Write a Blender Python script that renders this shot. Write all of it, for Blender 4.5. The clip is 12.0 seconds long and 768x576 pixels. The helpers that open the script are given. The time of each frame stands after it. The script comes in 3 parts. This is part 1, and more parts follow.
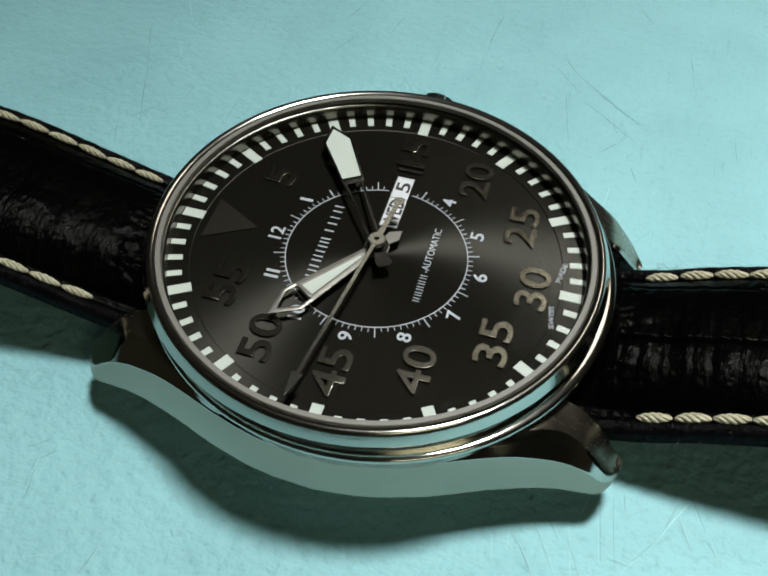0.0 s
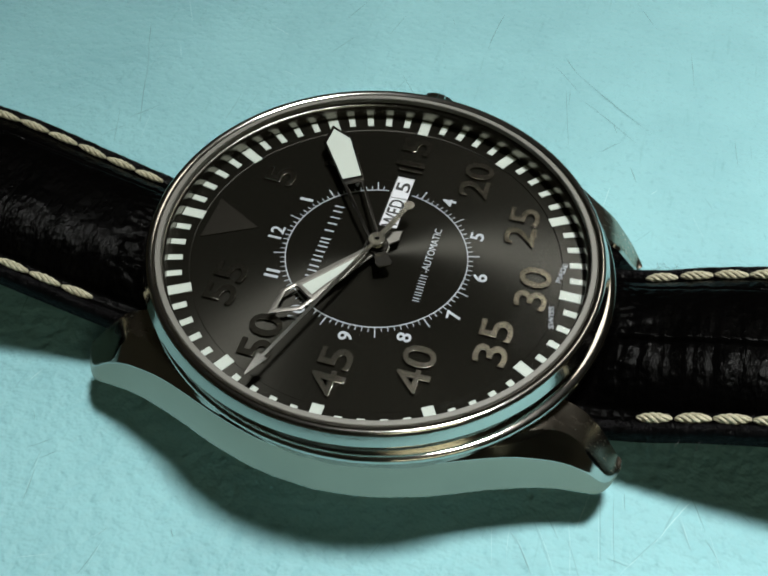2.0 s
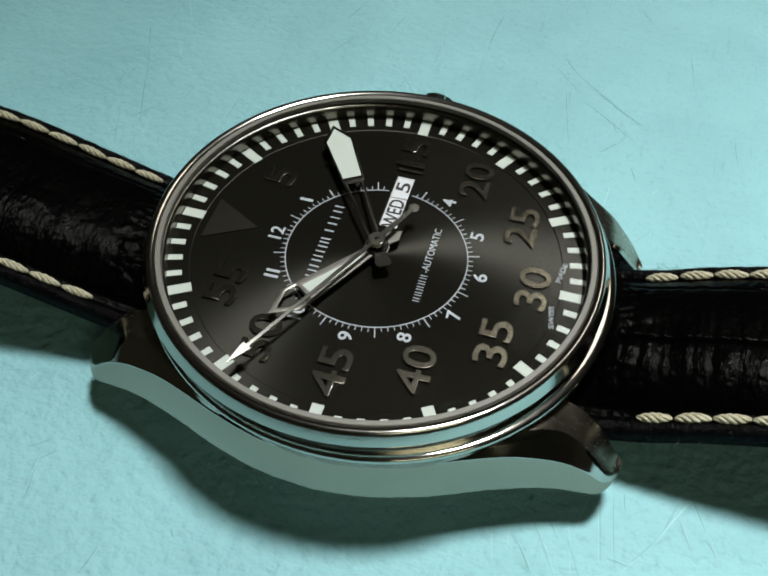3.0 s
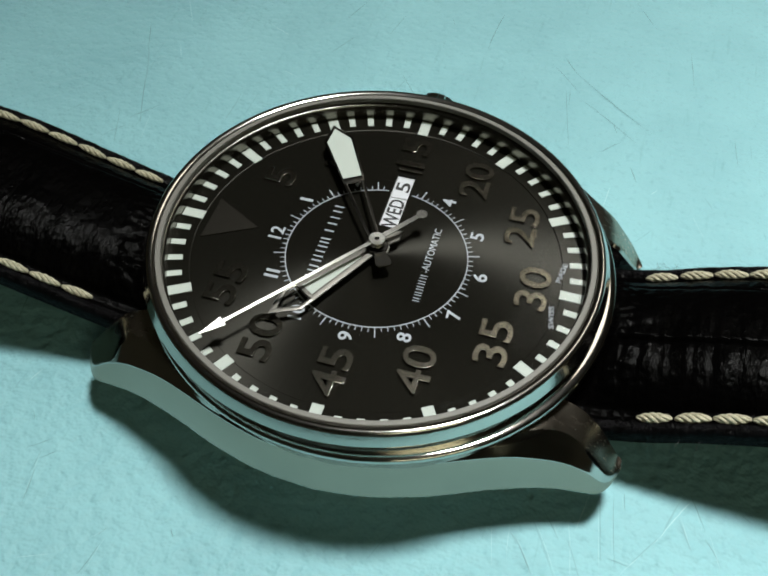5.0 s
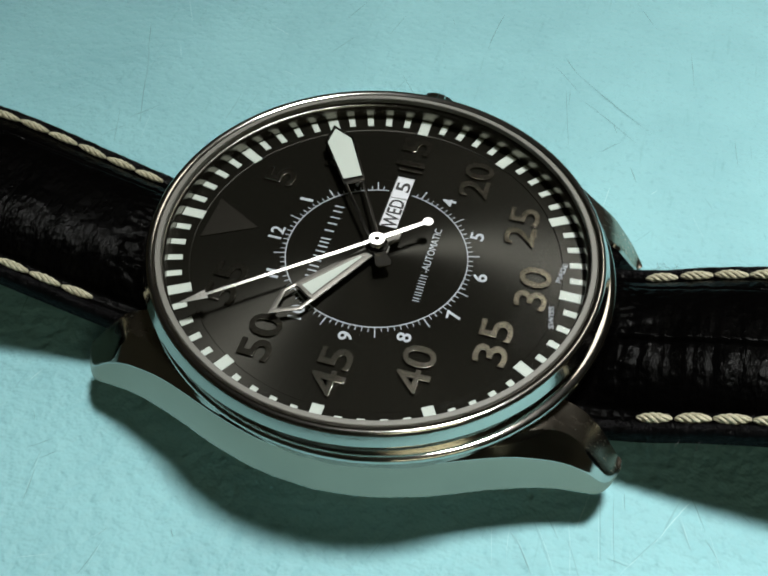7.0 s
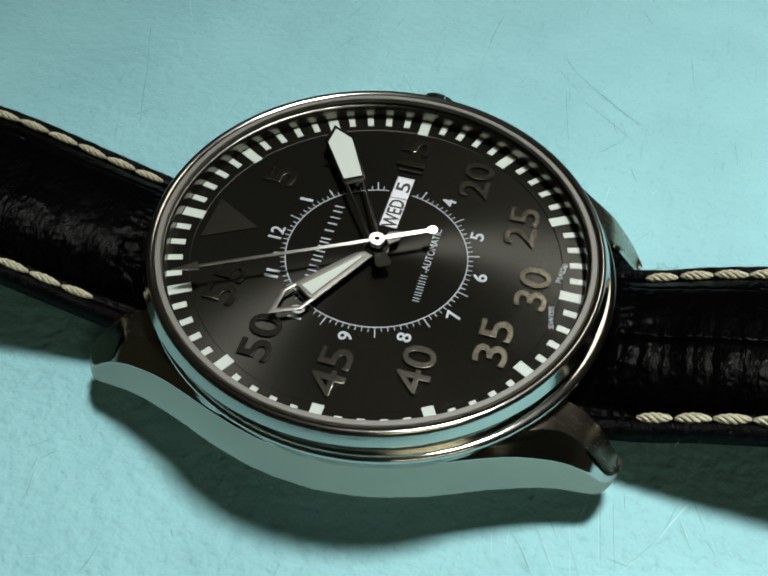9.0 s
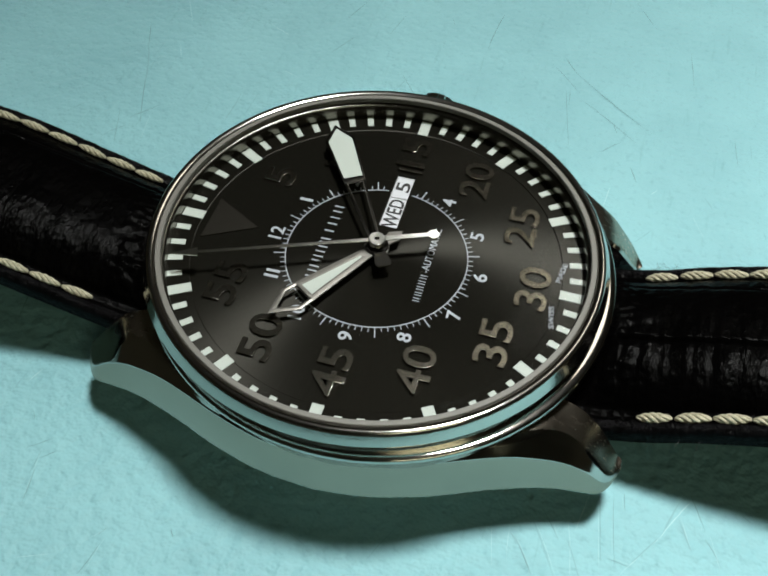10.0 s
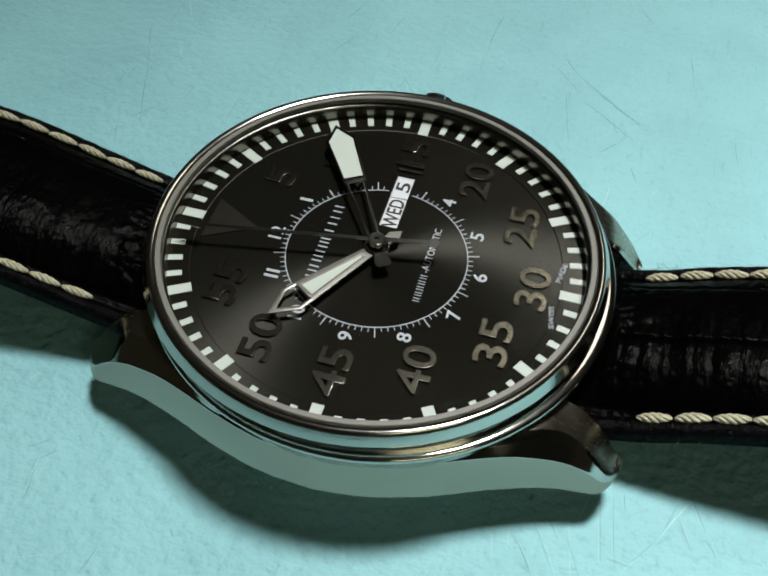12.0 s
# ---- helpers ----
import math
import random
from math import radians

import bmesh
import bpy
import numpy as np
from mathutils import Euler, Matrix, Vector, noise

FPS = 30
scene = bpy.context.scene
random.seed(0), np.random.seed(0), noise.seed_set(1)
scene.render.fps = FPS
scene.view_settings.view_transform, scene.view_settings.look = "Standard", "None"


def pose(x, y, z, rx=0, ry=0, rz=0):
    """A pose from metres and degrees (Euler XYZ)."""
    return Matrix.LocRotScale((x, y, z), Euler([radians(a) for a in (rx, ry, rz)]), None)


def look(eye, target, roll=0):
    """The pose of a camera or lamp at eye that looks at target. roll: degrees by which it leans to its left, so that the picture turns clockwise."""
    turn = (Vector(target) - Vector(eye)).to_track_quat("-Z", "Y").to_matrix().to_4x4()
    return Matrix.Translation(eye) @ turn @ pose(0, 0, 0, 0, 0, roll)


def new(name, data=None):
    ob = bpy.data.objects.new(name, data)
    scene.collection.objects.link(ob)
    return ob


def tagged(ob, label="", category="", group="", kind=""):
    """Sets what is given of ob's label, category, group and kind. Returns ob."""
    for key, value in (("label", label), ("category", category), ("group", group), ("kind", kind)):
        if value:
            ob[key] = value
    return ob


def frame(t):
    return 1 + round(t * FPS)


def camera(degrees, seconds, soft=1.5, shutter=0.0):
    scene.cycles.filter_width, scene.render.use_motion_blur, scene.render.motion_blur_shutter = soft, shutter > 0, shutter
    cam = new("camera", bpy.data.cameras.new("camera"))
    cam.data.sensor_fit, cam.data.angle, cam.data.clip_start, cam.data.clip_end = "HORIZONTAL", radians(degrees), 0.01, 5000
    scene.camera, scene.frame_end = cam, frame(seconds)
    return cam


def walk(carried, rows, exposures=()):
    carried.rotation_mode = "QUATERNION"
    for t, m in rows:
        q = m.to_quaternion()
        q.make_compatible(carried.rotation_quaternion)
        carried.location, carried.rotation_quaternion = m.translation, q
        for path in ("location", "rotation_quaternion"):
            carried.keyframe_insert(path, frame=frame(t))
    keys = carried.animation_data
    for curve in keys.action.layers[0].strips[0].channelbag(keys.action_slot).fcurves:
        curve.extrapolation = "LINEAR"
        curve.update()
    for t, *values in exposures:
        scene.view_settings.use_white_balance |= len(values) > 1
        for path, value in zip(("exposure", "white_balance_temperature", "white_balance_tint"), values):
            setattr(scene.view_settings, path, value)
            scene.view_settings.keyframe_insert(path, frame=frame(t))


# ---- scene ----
# Lengths inside the watch are in units of U metres; the dial's plane lies DIAL units above the table.
U = 0.00106
DIAL = 10.45
CASE_TURN = radians(1.7)
CASE_SHIFT = 0.25

# ---- camera ----
cam = camera(43.836, 12.0, soft=1.9)
EYE = pose(13.628 * U, -49.935 * U, (58.515 + DIAL) * U, 39.4557, -1.0652, 15.8045)

# ---- world and lamp ----
world = bpy.data.worlds.new("room_air")
scene.world = world
world.use_nodes = True
world.node_tree.nodes["Background"].inputs[0].default_value = (0.9, 0.88, 0.7, 1)
world.node_tree.nodes["Background"].inputs[1].default_value = 0.008

lamp_data = bpy.data.lights.new("desk_light", "AREA")
lamp_data.shape, lamp_data.size, lamp_data.energy = "DISK", 0.145, 0.85
lamp_data.color = (0.99, 1.0, 0.96)
lamp = new("desk_light", lamp_data)
LAMP_WAY = Vector((0.135, 0.22, 0.965)).normalized()
lamp_data.spread = radians(45)
lamp.matrix_world = look(LAMP_WAY * 0.8, (0.15, -0.07, 0))

# added dim fill light, high behind the camera, that lifts the shadows
fill_data = bpy.data.lights.new("fill_light", "AREA")
fill_data.shape, fill_data.size, fill_data.size_y, fill_data.energy = "RECTANGLE", 0.8, 0.3, 2.5
fill_data.color = (1.0, 1.0, 0.66)
fill_lamp = new("fill_light", fill_data)
fill_lamp.matrix_world = look((0.8, -1.0, 1.15), (0, 0, 0))

# a second dim lamp of the room, beyond the table, that the raised numerals and the dial's rays mirror
far_data = bpy.data.lights.new("far_light", "AREA")
far_data.shape, far_data.size, far_data.size_y, far_data.energy = "RECTANGLE", 0.3, 0.3, 0.85
far_data.color = (1.0, 0.95, 0.8)
far_lamp = new("far_light", far_data)
far_lamp.matrix_world = look((0.20, 0.98, 1.22), (0, 0, 0))


# ---- materials ----
def material(name, color, rough=0.5, metal=0.0, spec=0.5):
    m = bpy.data.materials.new(name)
    m.use_nodes = True
    b = m.node_tree.nodes["Principled BSDF"]
    b.inputs["Base Color"].default_value = (*color, 1)
    b.inputs["Roughness"].default_value = rough
    b.inputs["Metallic"].default_value = metal
    b.inputs["Specular IOR Level"].default_value = spec
    return m


def node(m, kind, **values):
    n = m.node_tree.nodes.new(kind)
    for key, value in values.items():
        n.inputs[key.replace("_", " ")].default_value = value
    return n


def link(m, a, out, b, inp):
    m.node_tree.links.new(a.outputs[out], b.inputs[inp])


def bsdf(m):
    return m.node_tree.nodes["Principled BSDF"]


def coords(m, scale=(1, 1, 1), turn=(0, 0, 0), space="Object"):
    c = node(m, "ShaderNodeTexCoord")
    s = node(m, "ShaderNodeMapping", Scale=scale, Rotation=turn)
    link(m, c, space, s, "Vector")
    return s


def noise_node(m, at, scale, detail=4.0, rough=0.55):
    n = node(m, "ShaderNodeTexNoise", Scale=scale, Detail=detail, Roughness=rough)
    link(m, at, "Vector", n, "Vector")
    return n


def ramp(m, src, out, stops):
    r = m.node_tree.nodes.new("ShaderNodeValToRGB")
    e = r.color_ramp.elements
    while len(e) < len(stops):
        e.new(0.5)
    for k, (pos, col) in zip(e, stops):
        k.position, k.color = pos, (*col, 1)
    link(m, src, out, r, "Fac")
    return r


def vary_rough(m, scale, low, high, stretch=(1, 1, 1)):
    n = noise_node(m, coords(m, stretch), scale)
    r = node(m, "ShaderNodeMapRange", To_Min=low, To_Max=high)
    link(m, n, "Fac", r, "Value")
    link(m, r, "Result", bsdf(m), "Roughness")
    return n


def bump_from(m, src, out, strength, distance, after=None):
    b = node(m, "ShaderNodeBump", Strength=strength, Distance=distance)
    link(m, src, out, b, "Height")
    if after:
        link(m, after, "Normal", b, "Normal")
    link(m, b, "Normal", bsdf(m), "Normal")
    return b


def radial_brush(m, amount, axis="Z"):
    t = m.node_tree.nodes.new("ShaderNodeTangent")
    t.direction_type, t.axis = "RADIAL", axis
    link(m, t, "Tangent", bsdf(m), "Tangent")
    bsdf(m).inputs["Anisotropic"].default_value = amount
    bsdf(m).inputs["Anisotropic Rotation"].default_value = 0.0


def brush_along_x(m, amount):
    """Fine brushing along the thing's own x axis; it turns with the thing."""
    across = node(m, "ShaderNodeCombineXYZ", Y=1.0)
    v = m.node_tree.nodes.new("ShaderNodeVectorTransform")
    v.vector_type, v.convert_from, v.convert_to = "VECTOR", "OBJECT", "WORLD"
    link(m, across, "Vector", v, "Vector")
    link(m, v, "Vector", bsdf(m), "Tangent")
    bsdf(m).inputs["Anisotropic"].default_value = amount


def table_paint():
    m = material("teal_table_paint", (0.24, 0.505, 0.57), 0.55, 0, 0.42)
    at = coords(m)
    tone = noise_node(m, at, 60, 6, 0.6)
    col = ramp(m, tone, "Fac", [(0.25, (0.212, 0.445, 0.49)), (0.75, (0.275, 0.55, 0.595))])
    # thin dark scuffs worn into the coat
    scuff = noise_node(m, coords(m, (1.0, 0.1, 1), (0, 0, 0.18)), 1300, 3, 0.6)
    worn = ramp(m, scuff, "Fac", [(0.62, (1, 1, 1)), (0.74, (0.88, 0.9, 0.9))])
    speck = ramp(m, noise_node(m, at, 1500, 2, 0.5), "Fac", [(0.30, (0.91, 0.92, 0.93)), (0.42, (1, 1, 1))])
    marks = node(m, "ShaderNodeMixRGB", Fac=1.0)
    marks.blend_type = "MULTIPLY"
    link(m, worn, "Color", marks, "Color1")
    link(m, speck, "Color", marks, "Color2")
    full = node(m, "ShaderNodeMixRGB", Fac=1.0)
    full.blend_type = "MULTIPLY"
    link(m, col, "Color", full, "Color1")
    link(m, marks, "Color", full, "Color2")
    link(m, full, "Color", bsdf(m), "Base Color")
    # orange-peel relief of a rolled coat, and long fine wiping marks
    peel = noise_node(m, at, 800, 2, 0.5)
    b1 = bump_from(m, peel, "Fac", 0.8, 0.0006)
    wipe = noise_node(m, coords(m, (1.0, 0.13, 1), (0, 0, 0.35)), 900, 2)
    b2 = bump_from(m, wipe, "Fac", 0.18, 0.0006, b1)
    dent = node(m, "ShaderNodeTexVoronoi", Scale=560.0)
    link(m, at, "Vector", dent, "Vector")
    pit = ramp(m, dent, "Distance", [(0.0, (0, 0, 0)), (0.16, (1, 1, 1))])
    bump_from(m, pit, "Color", 0.3, 0.0002, b2)
    r = node(m, "ShaderNodeMapRange", To_Min=0.56, To_Max=0.7)
    link(m, tone, "Fac", r, "Value")
    link(m, r, "Result", bsdf(m), "Roughness")
    return m


def dial_metal():
    m = material("sunray_brushed_dial", (0.036, 0.034, 0.029), 0.34, 0.48, 0.1)
    radial_brush(m, 0.93)
    # fine rays: noise taken along the angle round the axis
    c = node(m, "ShaderNodeTexCoord")
    g = m.node_tree.nodes.new("ShaderNodeTexGradient")
    g.gradient_type = "RADIAL"
    link(m, c, "Object", g, "Vector")
    n = m.node_tree.nodes.new("ShaderNodeTexNoise")
    n.noise_dimensions = "1D"
    n.inputs["Scale"].default_value, n.inputs["Detail"].default_value = 420, 4
    link(m, g, "Fac", n, "W")
    col = ramp(m, n, "Fac", [(0.3, (0.0118, 0.0113, 0.0088)), (0.7, (0.0142, 0.0136, 0.0107))])
    link(m, col, "Color", bsdf(m), "Base Color")
    r = node(m, "ShaderNodeMapRange", To_Min=0.325, To_Max=0.375)
    link(m, n, "Fac", r, "Value")
    link(m, r, "Result", bsdf(m), "Roughness")
    return m


def leather():
    m = material("black_embossed_leather", (0.010, 0.009, 0.009), 0.28, 0, 0.016)
    at = coords(m)
    grain = node(m, "ShaderNodeTexVoronoi", Scale=1500.0)
    link(m, at, "Vector", grain, "Vector")
    b1 = bump_from(m, grain, "Distance", 0.14, 0.0003)
    fold = noise_node(m, coords(m, (1.0, 0.3, 1)), 1900, 4, 0.65)
    bump_from(m, fold, "Fac", 0.32, 0.0004, b1)
    tone = noise_node(m, at, 240)
    col = ramp(m, tone, "Fac", [(0.3, (0.0005, 0.0005, 0.0005)), (0.75, (0.0011, 0.001, 0.001))])
    link(m, col, "Color", bsdf(m), "Base Color")
    r = node(m, "ShaderNodeMapRange", To_Min=0.17, To_Max=0.27)
    link(m, tone, "Fac", r, "Value")
    link(m, r, "Result", bsdf(m), "Roughness")
    return m


def leather_edge():
    """The cut, worn margin of the strap: matt black with small shiny flecks."""
    m = material("worn_black_leather_edge", (0.004, 0.004, 0.0045), 0.3, 0, 0.04)
    fleck = noise_node(m, coords(m, (1.0, 0.6, 1)), 2300, 4, 0.65)
    bump_from(m, fleck, "Fac", 0.7, 0.0004)
    col = ramp(m, fleck, "Fac", [(0.4, (0.0008, 0.0008, 0.0009)), (0.8, (0.004, 0.0037, 0.0045))])
    link(m, col, "Color", bsdf(m), "Base Color")
    return m


def glass():
    m = bpy.data.materials.new("sapphire_glass")
    m.use_nodes = True
    t = m.node_tree
    t.nodes.remove(t.nodes["Principled BSDF"])
    clear = t.nodes.new("ShaderNodeBsdfTransparent")
    gloss = t.nodes.new("ShaderNodeBsdfGlossy")
    gloss.inputs["Roughness"].default_value = 0.01
    gloss.inputs["Color"].default_value = (0.35, 0.35, 0.4, 1)
    # Schlick's curve of the coated glass drives its gloss
    facing = t.nodes.new("ShaderNodeLayerWeight")
    power = t.nodes.new("ShaderNodeMath")
    power.operation, power.inputs[1].default_value = "POWER", 5.0
    t.links.new(facing.outputs["Facing"], power.inputs[0])
    scaled = t.nodes.new("ShaderNodeMath")
    scaled.operation, scaled.inputs[1].default_value, scaled.inputs[2].default_value = "MULTIPLY_ADD", 0.9, 0.005
    t.links.new(power.outputs[0], scaled.inputs[0])
    mix = t.nodes.new("ShaderNodeMixShader")
    t.links.new(scaled.outputs[0], mix.inputs[0])
    t.links.new(clear.outputs[0], mix.inputs[1])
    t.links.new(gloss.outputs[0], mix.inputs[2])
    t.links.new(mix.outputs[0], t.nodes["Material Output"].inputs["Surface"])
    return m


M_TABLE = table_paint()
M_DIAL = dial_metal()
M_LEATHER = leather()
M_EDGE = leather_edge()
M_GLASS = glass()
M_STEEL = material("polished_steel", (0.52, 0.49, 0.455), 0.1, 1.0)
vary_rough(M_STEEL, 900, 0.06, 0.13)
M_WORN = material("polished_steel_with_fine_nicks", (0.54, 0.51, 0.475), 0.1, 1.0)
wn = vary_rough(M_WORN, 3800, 0.05, 0.2)
bump_from(M_WORN, wn, "Fac", 0.16, 0.00004)
M_BRUSHED = material("satin_steel", (0.37, 0.32, 0.265), 0.27, 1.0)
bg = vary_rough(M_BRUSHED, 1500, 0.15, 0.28, (1, 1, 0.06))
bump_from(M_BRUSHED, bg, "Fac", 0.06, 0.0001)
M_SATIN = material("fine_satin_steel", (0.42, 0.37, 0.30), 0.3, 1.0)
vary_rough(M_SATIN, 2200, 0.2, 0.32, (0.1, 1, 1))
M_REHAUT = material("dark_polished_ring", (0.20, 0.19, 0.165), 0.25, 1.0)
vary_rough(M_REHAUT, 1800, 0.2, 0.3)
M_GASKET = material("grey_gasket_rubber", (0.16, 0.157, 0.14), 0.45)
vary_rough(M_GASKET, 2500, 0.4, 0.6)
M_LUME = material("pale_lume_paint", (0.46, 0.515, 0.475), 0.6)
vary_rough(M_LUME, 4000, 0.5, 0.7)
M_PRINT = material("white_dial_print", (0.41, 0.45, 0.50), 0.55)
M_NUMERAL = material("gunmetal_numeral", (0.25, 0.235, 0.195), 0.33, 1.0)
gn = vary_rough(M_NUMERAL, 9000, 0.13, 0.21)
bump_from(M_NUMERAL, gn, "Fac", 0.35, 0.00003)
M_TRI = material("dark_triangle_metal", (0.06, 0.056, 0.047), 0.34, 1.0)
M_SILVER = material("silver_hand_metal", (0.74, 0.73, 0.68), 0.225, 1.0)
brush_along_x(M_SILVER, 1.0)
M_FRAME = material("matt_silver_hand_metal", (0.20, 0.194, 0.176), 0.45, 1.0)
fr = vary_rough(M_FRAME, 5200, 0.36, 0.55)
bump_from(M_FRAME, fr, "Fac", 0.35, 0.00005)
M_DARKHAND = material("dark_bevelled_hand_metal", (0.10, 0.095, 0.085), 0.25, 1.0)
M_WHEEL = material("white_calendar_disc", (0.58, 0.60, 0.64), 0.5)
M_INK = material("black_calendar_ink", (0.015, 0.015, 0.016), 0.6)
M_THREAD = material("cream_waxed_thread", (0.56, 0.50, 0.36), 0.7)
tw = noise_node(M_THREAD, coords(M_THREAD), 2600, 3)
col = ramp(M_THREAD, tw, "Fac", [(0.3, (0.30, 0.28, 0.19)), (0.7, (0.52, 0.49, 0.36))])
link(M_THREAD, col, "Color", bsdf(M_THREAD), "Base Color")
bump_from(M_THREAD, tw, "Fac", 0.4, 0.0002)
M_FIBRE = material("grey_leather_fibre", (0.07, 0.075, 0.075), 0.6)
M_SCRATCH = material("worn_paint_scratch", (0.15, 0.31, 0.33), 0.65)
M_FAINT_SCRATCH = material("shallow_paint_scratch", (0.20, 0.415, 0.455), 0.6)
M_PALE_SCRATCH = material("chalky_paint_scratch", (0.36, 0.60, 0.63), 0.7)
M_WALL = material("plain_wall_paint", (0.42, 0.40, 0.36), 0.8)
wn = noise_node(M_WALL, coords(M_WALL), 3)
col = ramp(M_WALL, wn, "Fac", [(0.3, (0.40, 0.38, 0.34)), (0.7, (0.45, 0.43, 0.39))])
link(M_WALL, col, "Color", bsdf(M_WALL), "Base Color")
M_FLOOR = material("dark_floor_covering", (0.10, 0.09, 0.08), 0.7)
fn = noise_node(M_FLOOR, coords(M_FLOOR), 6)
col = ramp(M_FLOOR, fn, "Fac", [(0.3, (0.08, 0.07, 0.06)), (0.7, (0.13, 0.115, 0.10))])
link(M_FLOOR, col, "Color", bsdf(M_FLOOR), "Base Color")


# ---- mesh helpers ----
def finish(name, bm, mats, smooth=None):
    bmesh.ops.recalc_face_normals(bm, faces=bm.faces)
    me = bpy.data.meshes.new(name)
    bm.to_mesh(me)
    bm.free()
    for m in mats if isinstance(mats, (list, tuple)) else [mats]:
        me.materials.append(m)
    if smooth is not None:
        me.polygons.foreach_set("use_smooth", [True] * len(me.polygons))
        me.set_sharp_from_angle(angle=radians(smooth))
    return me


def part(name, bm, mat, parent, label="", smooth=None, lift=DIAL):
    """Link a bmesh, drawn in units of U with the dial at z 0, as one mesh under its thing."""
    for v in bm.verts:
        v.co = Vector((v.co.x * U, v.co.y * U, (v.co.z + lift) * U))
    ob = new(name, finish(name, bm, mat, smooth))
    ob.parent = parent
    if label:
        tagged(ob, label)
    return ob


def lathe(profile, steps=192, closed=True):
    bm = bmesh.new()
    rings = []
    for k in range(steps):
        a = 2 * math.pi * k / steps
        rings.append([bm.verts.new((r * math.cos(a), r * math.sin(a), z)) for r, z in profile])
    n = len(profile)
    for k in range(steps):
        a, b = rings[k], rings[(k + 1) % steps]
        for i in range(n if closed else n - 1):
            j = (i + 1) % n
            bm.faces.new((a[i], b[i], b[j], a[j]))
    return bm


def prism(points, z0, z1, inset=0.0, bm=None):
    """An upright prism over a plan outline; the top is drawn in by inset for a worn edge."""
    bm = bm or bmesh.new()
    cx = sum(p[0] for p in points) / len(points)
    cy = sum(p[1] for p in points) / len(points)
    lo = [bm.verts.new((x, y, z0)) for x, y in points]
    hi = []
    for x, y in points:
        d = math.hypot(x - cx, y - cy) or 1
        k = 1 - inset / d
        hi.append(bm.verts.new((cx + (x - cx) * k, cy + (y - cy) * k, z1)))
    n = len(points)
    mid = hi
    if inset:
        mid = [bm.verts.new((x, y, z1 - inset)) for x, y in points]
    bm.faces.new(lo[::-1])
    bm.faces.new(hi)
    for i in range(n):
        j = (i + 1) % n
        if inset:
            bm.faces.new((lo[i], lo[j], mid[j], mid[i]))
            bm.faces.new((mid[i], mid[j], hi[j], hi[i]))
        else:
            bm.faces.new((lo[i], lo[j], hi[j], hi[i]))
    return bm


def frame_prism(outer, inner, z0, z1, bm=None, ridge=0.0):
    """A frame between two outlines with the same number of points; ridge lifts a bevel along its middle."""
    bm = bm or bmesh.new()
    n = len(outer)
    def ring(pts, z):
        return [bm.verts.new((x, y, z)) for x, y in pts]
    ol, oh, il, ih = ring(outer, z0), ring(outer, z1), ring(inner, z0), ring(inner, z1)
    mid = ring([((a[0] + b[0]) / 2, (a[1] + b[1]) / 2) for a, b in zip(outer, inner)], z1 + ridge)
    for i in range(n):
        j = (i + 1) % n
        for a, b in ((ol, oh), (oh, mid), (mid, ih), (ih, il), (il, ol)):
            bm.faces.new((a[i], a[j], b[j], b[i]))
    return bm


def disc_outline(r, n=32, cx=0.0, cy=0.0):
    return [(cx + r * math.cos(2 * math.pi * k / n), cy + r * math.sin(2 * math.pi * k / n)) for k in range(n)]


def lettering(text, width, height, depth, bold=0.0, round_edge=0.0):
    """Built-in font as a bmesh in a box of width and height about the origin; it reads along +y with its top towards -x."""
    cu = bpy.data.curves.new("lettering", "FONT")
    cu.body, cu.size, cu.offset, cu.resolution_u = text, 1.0, bold, 3
    cu.extrude, cu.bevel_depth, cu.bevel_resolution = 0.1, round_edge, 1
    ob = bpy.data.objects.new("lettering", cu)
    scene.collection.objects.link(ob)
    bpy.context.view_layer.update()
    me = bpy.data.meshes.new_from_object(ob.evaluated_get(bpy.context.evaluated_depsgraph_get()))
    bm = bmesh.new()
    bm.from_mesh(me)
    bpy.data.objects.remove(ob)
    bpy.data.curves.remove(cu)
    bpy.data.meshes.remove(me)
    lo = [min(v.co[i] for v in bm.verts) for i in range(3)]
    hi = [max(v.co[i] for v in bm.verts) for i in range(3)]
    for v in bm.verts:
        a = ((v.co.x - lo[0]) / (hi[0] - lo[0]) - 0.5) * width
        b = ((v.co.y - lo[1]) / (hi[1] - lo[1]) - 0.5) * height
        c = (v.co.z - lo[2]) / (hi[2] - lo[2]) * depth
        v.co = (-b, a, c)
    return bm


def moved(bm, x, y, z, turn=0.0):
    bmesh.ops.transform(bm, matrix=Matrix.Translation((x, y, z)) @ Matrix.Rotation(turn, 4, "Z"), verts=bm.verts)
    return bm


def merge(target, other):
    me = bpy.data.meshes.new("joined")
    other.to_mesh(me)
    other.free()
    target.from_mesh(me)
    bpy.data.meshes.remove(me)
    return target


def way(minute):
    a = radians(6 * minute)
    return -math.cos(a), math.sin(a)


def turn_of(minute):
    """The turn about z of a thing that is drawn pointing along +x, for a minute on the dial."""
    return radians(180 - 6 * minute)


